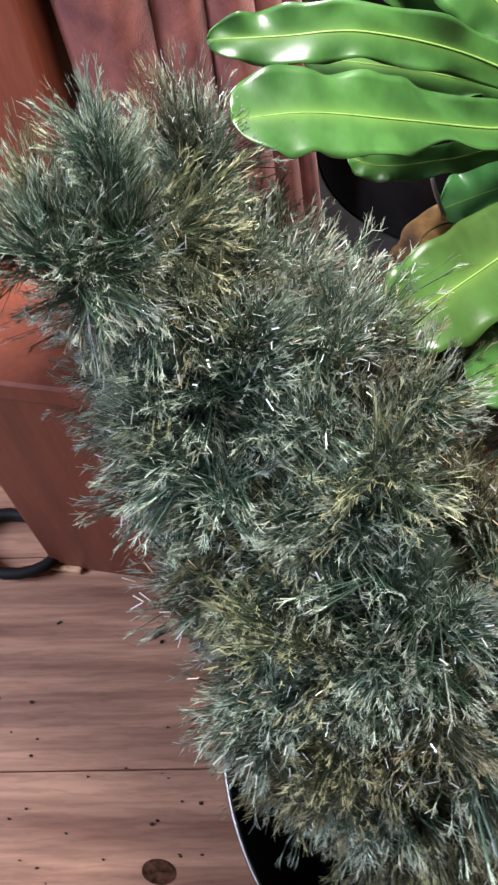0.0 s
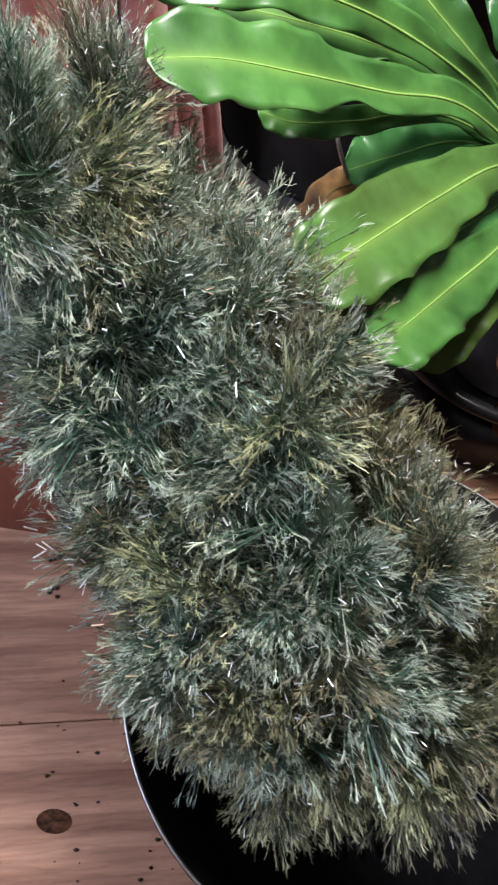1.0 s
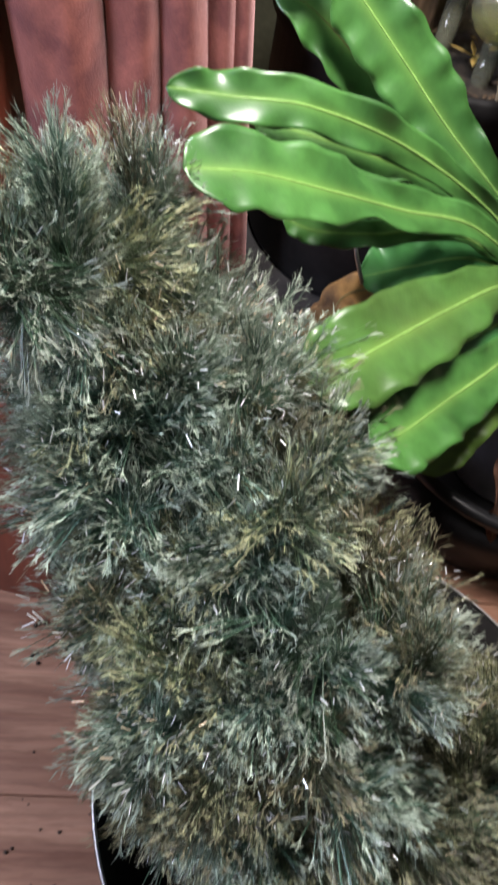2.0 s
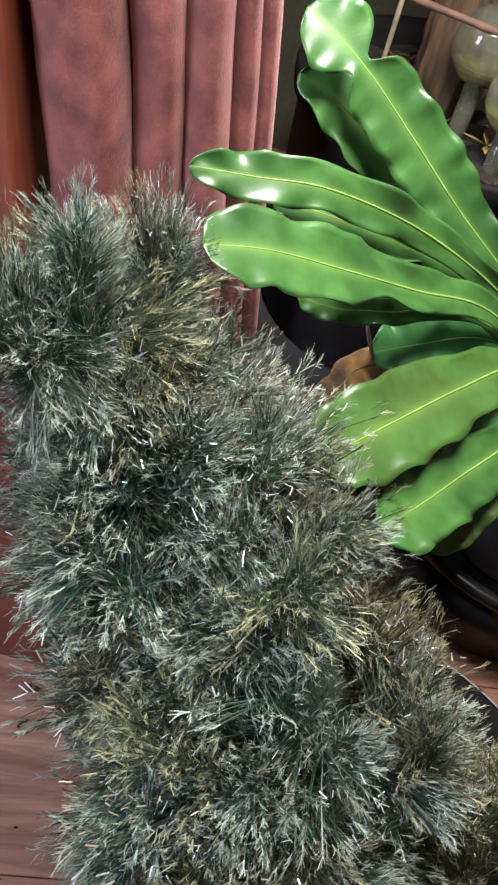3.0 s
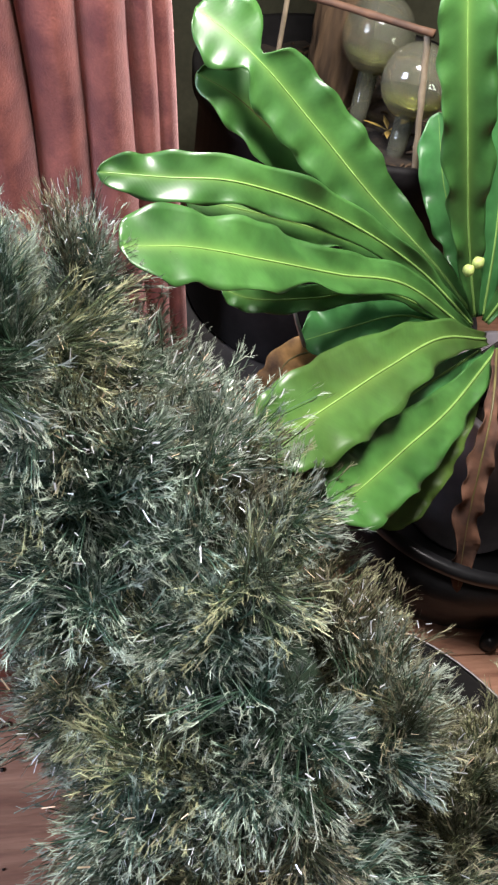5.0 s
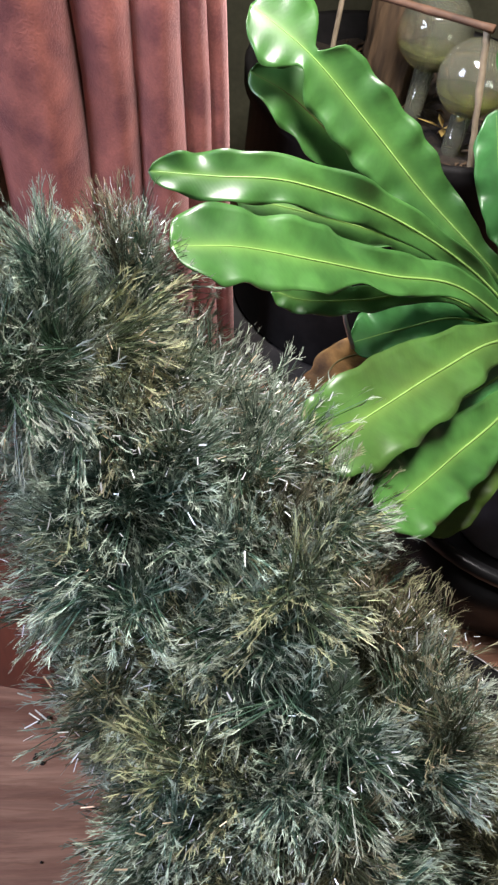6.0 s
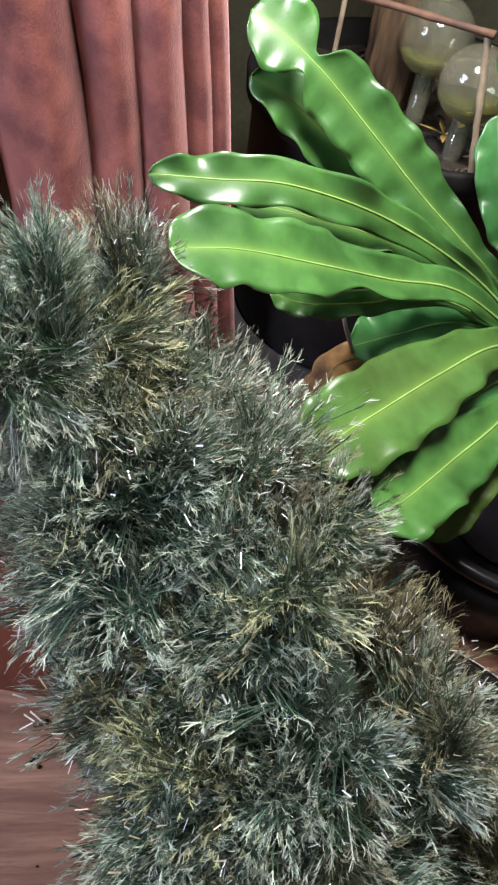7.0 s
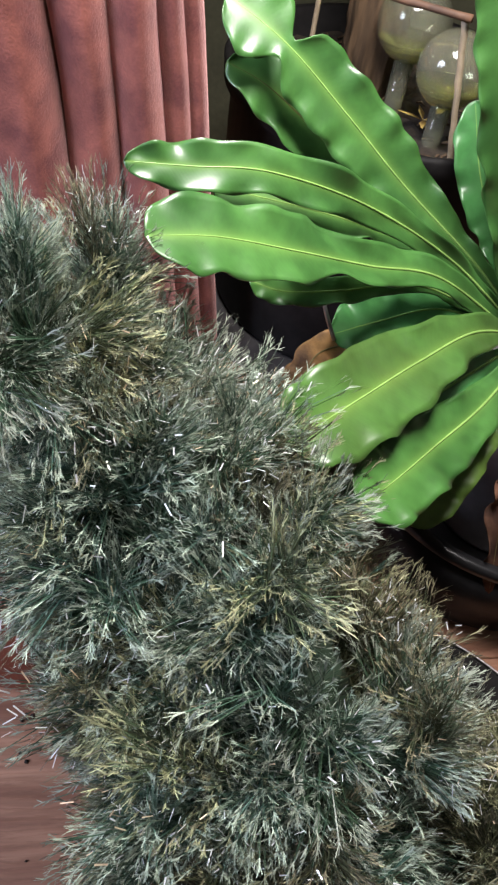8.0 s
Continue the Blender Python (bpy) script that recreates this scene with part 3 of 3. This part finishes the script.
for a, b in zip(rows, rows[1:]):
    for k in range(60):
        bm.faces.new((a[k], b[k], b[(k + 1) % 60], a[(k + 1) % 60]))
part("soil", bm, SOIL, big, "dark crumbly soil with bark bits")
bm = bmesh.new()
rb = random.Random(7)
for k in range(170):
    a, r = rb.uniform(0, 6.28), 0.185 * math.sqrt(rb.random())
    q = Vector((r * math.cos(a), r * math.sin(a), 0.304 + rb.uniform(0, 0.006)))
    d = Vector((rb.uniform(-1, 1), rb.uniform(-1, 1), rb.uniform(-0.2, 0.3))) * rb.uniform(0.006, 0.02)
    tube(bm, [q - d, q + Vector((0, 0, 0.002)), q + d], [0.0012, 0.002, 0.001], 4)
tagged(part("bark_litter", bm, BARK, big, "brown bark litter"), kind="stuff")

TR = (0.086, 0.931, 0.300)
trunk = thing("plant_trunk", (TR[0], TR[1], 0.28), "rough brown bark trunk rising from the big black pot", "trunk")
bm = tube(bmesh.new(), [Vector((0.004 * math.sin(k / 5), 0.003 * math.cos(k / 3), 0.0095 * k)) for k in range(80)], [0.036 - 0.00008 * k for k in range(80)], 56)
for v in bm.verts:
    d = Vector((v.co.x, v.co.y, 0)).normalized()
    rough = 0.16 * noise.noise(Vector((d.x * 4, d.y * 4, v.co.z * 9))) + 0.13 * noise.noise(Vector((d.x * 13, d.y * 13, v.co.z * 16))) \
        + 0.05 * noise.noise(v.co * 260)
    v.co += d * 0.034 * rough
part("trunk", bm, BARK, trunk)


def cane(a, b, r, mat, label, name="bamboo_cane", category="cane"):
    ob = thing(name, a, label, category)
    a, b = Vector(a), Vector(b)
    pts = [(b - a) * (k / 12) + Vector((0.0004 * math.sin(3 * k), 0.0004 * math.cos(2 * k), 0)) for k in range(13)]
    part("cane", tube(bmesh.new(), pts, [r * (1.15 if k % 4 == 0 else 1) for k in range(13)], 10), mat, ob)
    return ob


CA, CB, CT = (0.015, 0.830, 0.385), (0.184, 0.745, 0.328), (0.147, 0.735, 0.458)
cane((CA[0], CA[1], 0.29), (CA[0], CA[1], 0.85), 0.0028, CANE, "thin pale bamboo cane stuck in the pot")
cane((CB[0] + 0.003, CB[1] + 0.006, 0.29), CT, 0.0032, CANE, "thin pale bamboo cane tied to a twig")
cane((-0.020, 0.820, 0.449), (0.152, 0.728, 0.460), 0.0034, TWIG, "thin reddish-brown twig tied across two canes", "dry_twig", "twig")


def globe(at, r, label):
    ob = thing("watering_globe", (at[0], at[1], 0.30), label, "watering globe", "watering globes in the pot")
    h = at[2] - 0.30
    prof = [(0.010, -0.02), (0.0105, 0.0), (0.0115, h - r * 0.98)]
    prof += [(r * math.cos(t), h + r * math.sin(t)) for t in np.linspace(-1.35, 1.50, 26)]
    prof += [(0.0, h + r)]
    part("bulb", lathe(bmesh.new(), prof, 40), GLOBE, ob)
    bm = lathe(bmesh.new(), [(0.0, h - r * 0.92), (r * 0.5, h - r * 0.82), (r * 0.86, h - r * 0.42), (r * 0.88, h - r * 0.38), (0.0, h - r * 0.38)], 36)
    part("water", bm, WATER, ob, "yellowish water")
    return ob


WATER = material("stale_water", (0.62, 0.62, 0.22), 0.1, spread=0.1, transmission=0.85, bump=0.0)
globe((0.123, 0.880, 0.402), 0.041, "clear amber glass watering globe in dark soil")
globe((0.168, 0.820, 0.383), 0.039, "half-full amber glass watering globe in dark soil")

bm = bmesh.new()
fallen = thing("fallen_leaf", (0.157, 0.845, 0.315), "curled yellow fallen leaf on the soil", "leaf")
for a in (0.4, 1.7, 2.9, 4.6):
    d, s = Vector((math.cos(a), math.sin(a), 0.25)), Vector((-math.sin(a), math.cos(a), 0.3))
    r0 = [bm.verts.new(d * 0.001), bm.verts.new(d * 0.014 + s * 0.004), bm.verts.new(d * 0.014 - s * 0.004), bm.verts.new(d * 0.03 - Vector((0, 0, 0.004)))]
    bm.faces.new((r0[0], r0[1], r0[3]))
    bm.faces.new((r0[0], r0[3], r0[2]))
ob = part("blade", bm, YELLOWLEAF, fallen)
ob.modifiers.new("blade", "SOLIDIFY").thickness = 0.0006

# dark sandal-like loop and small black object on the floor
coil = thing("cable_loop", (-0.298, 0.246, 0.004), "dark brown coiled cable loop on the floor", "cable")
pts = [Vector((0.05 * math.cos(a), 0.032 * math.sin(a) + 0.01, 0.006 + 0.004 * a / 6)) for a in (k * 0.3 for k in range(36))]
part("cable", tube(bmesh.new(), pts, [0.006] * 36, 8), MATBLACK, coil)
torch = thing("black_pen", (0.329, 0.363, 0.000), "slim black glossy stick lying on the floor", "stick")
part("barrel", tube(bmesh.new(), [Vector((0, 0, 0.0095)), Vector((0.004, 0.006, 0.0095)), Vector((0.05, 0.075, 0.0095)), Vector((0.07, 0.105, 0.0095))], [0.007, 0.0095, 0.0095, 0.0095], 16), BLACK, torch)

# crumbs on the boards
bm = bmesh.new()
rc = random.Random(11)
for k in range(80):
    q = Vector((rc.uniform(-0.3, 0.02), rc.gauss(0.0, 0.05), 0.001))
    s = rc.uniform(0.0006, 0.0017)
    made = bmesh.ops.create_icosphere(bm, subdivisions=1, radius=s)["verts"]
    for v in made:
        v.co = Vector((v.co.x * rc.uniform(0.7, 1.8), v.co.y, v.co.z * 0.5)) + q
for q, s in (((-0.134, 0.190, 0.000), 0.007), ((-0.137, 0.223, 0.000), 0.006), ((-0.228, 0.188, 0.000), 0.003)):
    for k in range(4):
        made = bmesh.ops.create_icosphere(bm, subdivisions=1, radius=s * rc.uniform(0.25, 0.5))["verts"]
        off = Vector((rc.uniform(-1, 1) * s, rc.uniform(-0.6, 0.6) * s, 0.001))
        for v in made:
            v.co = Vector((v.co.x, v.co.y, v.co.z * 0.5)) + Vector(q) + off
crumbs = part("soil_crumbs", bm, DIRT)
tagged(crumbs, "dark soil crumbs scattered on the floorboards", "crumbs", kind="stuff")

# floorboards
KNOT = (-0.086, 0.004, 0.000)
y = 0.064 - 0.20 * 10
slope = 0.18
while y < Y1 + 0.5:
    w = 0.20
    bm = box(bmesh.new(), (-2.2, 0.0003, -0.011), (2.2, w - 0.0003, 0.0), 0.0012)
    ob = part("plank", bm, PLANK, floor, smooth=False)
    ob.location = (0, y, 0)
    ob.rotation_euler = (0, 0, slope)
    y += w / math.cos(slope)
# Flat disc on the board; the hollow's shade is in its dark colour.
knot = part("knot_hole", lathe(bmesh.new(), [(0.0, 0.0004), (0.006, 0.0005), (0.011, 0.0008), (0.0145, 0.0002)], 24), KNOTWOOD, floor, "dark knot in a board, its hollow shaded by colour", at=KNOT)
knot.scale = (1.0, 0.62, 1)
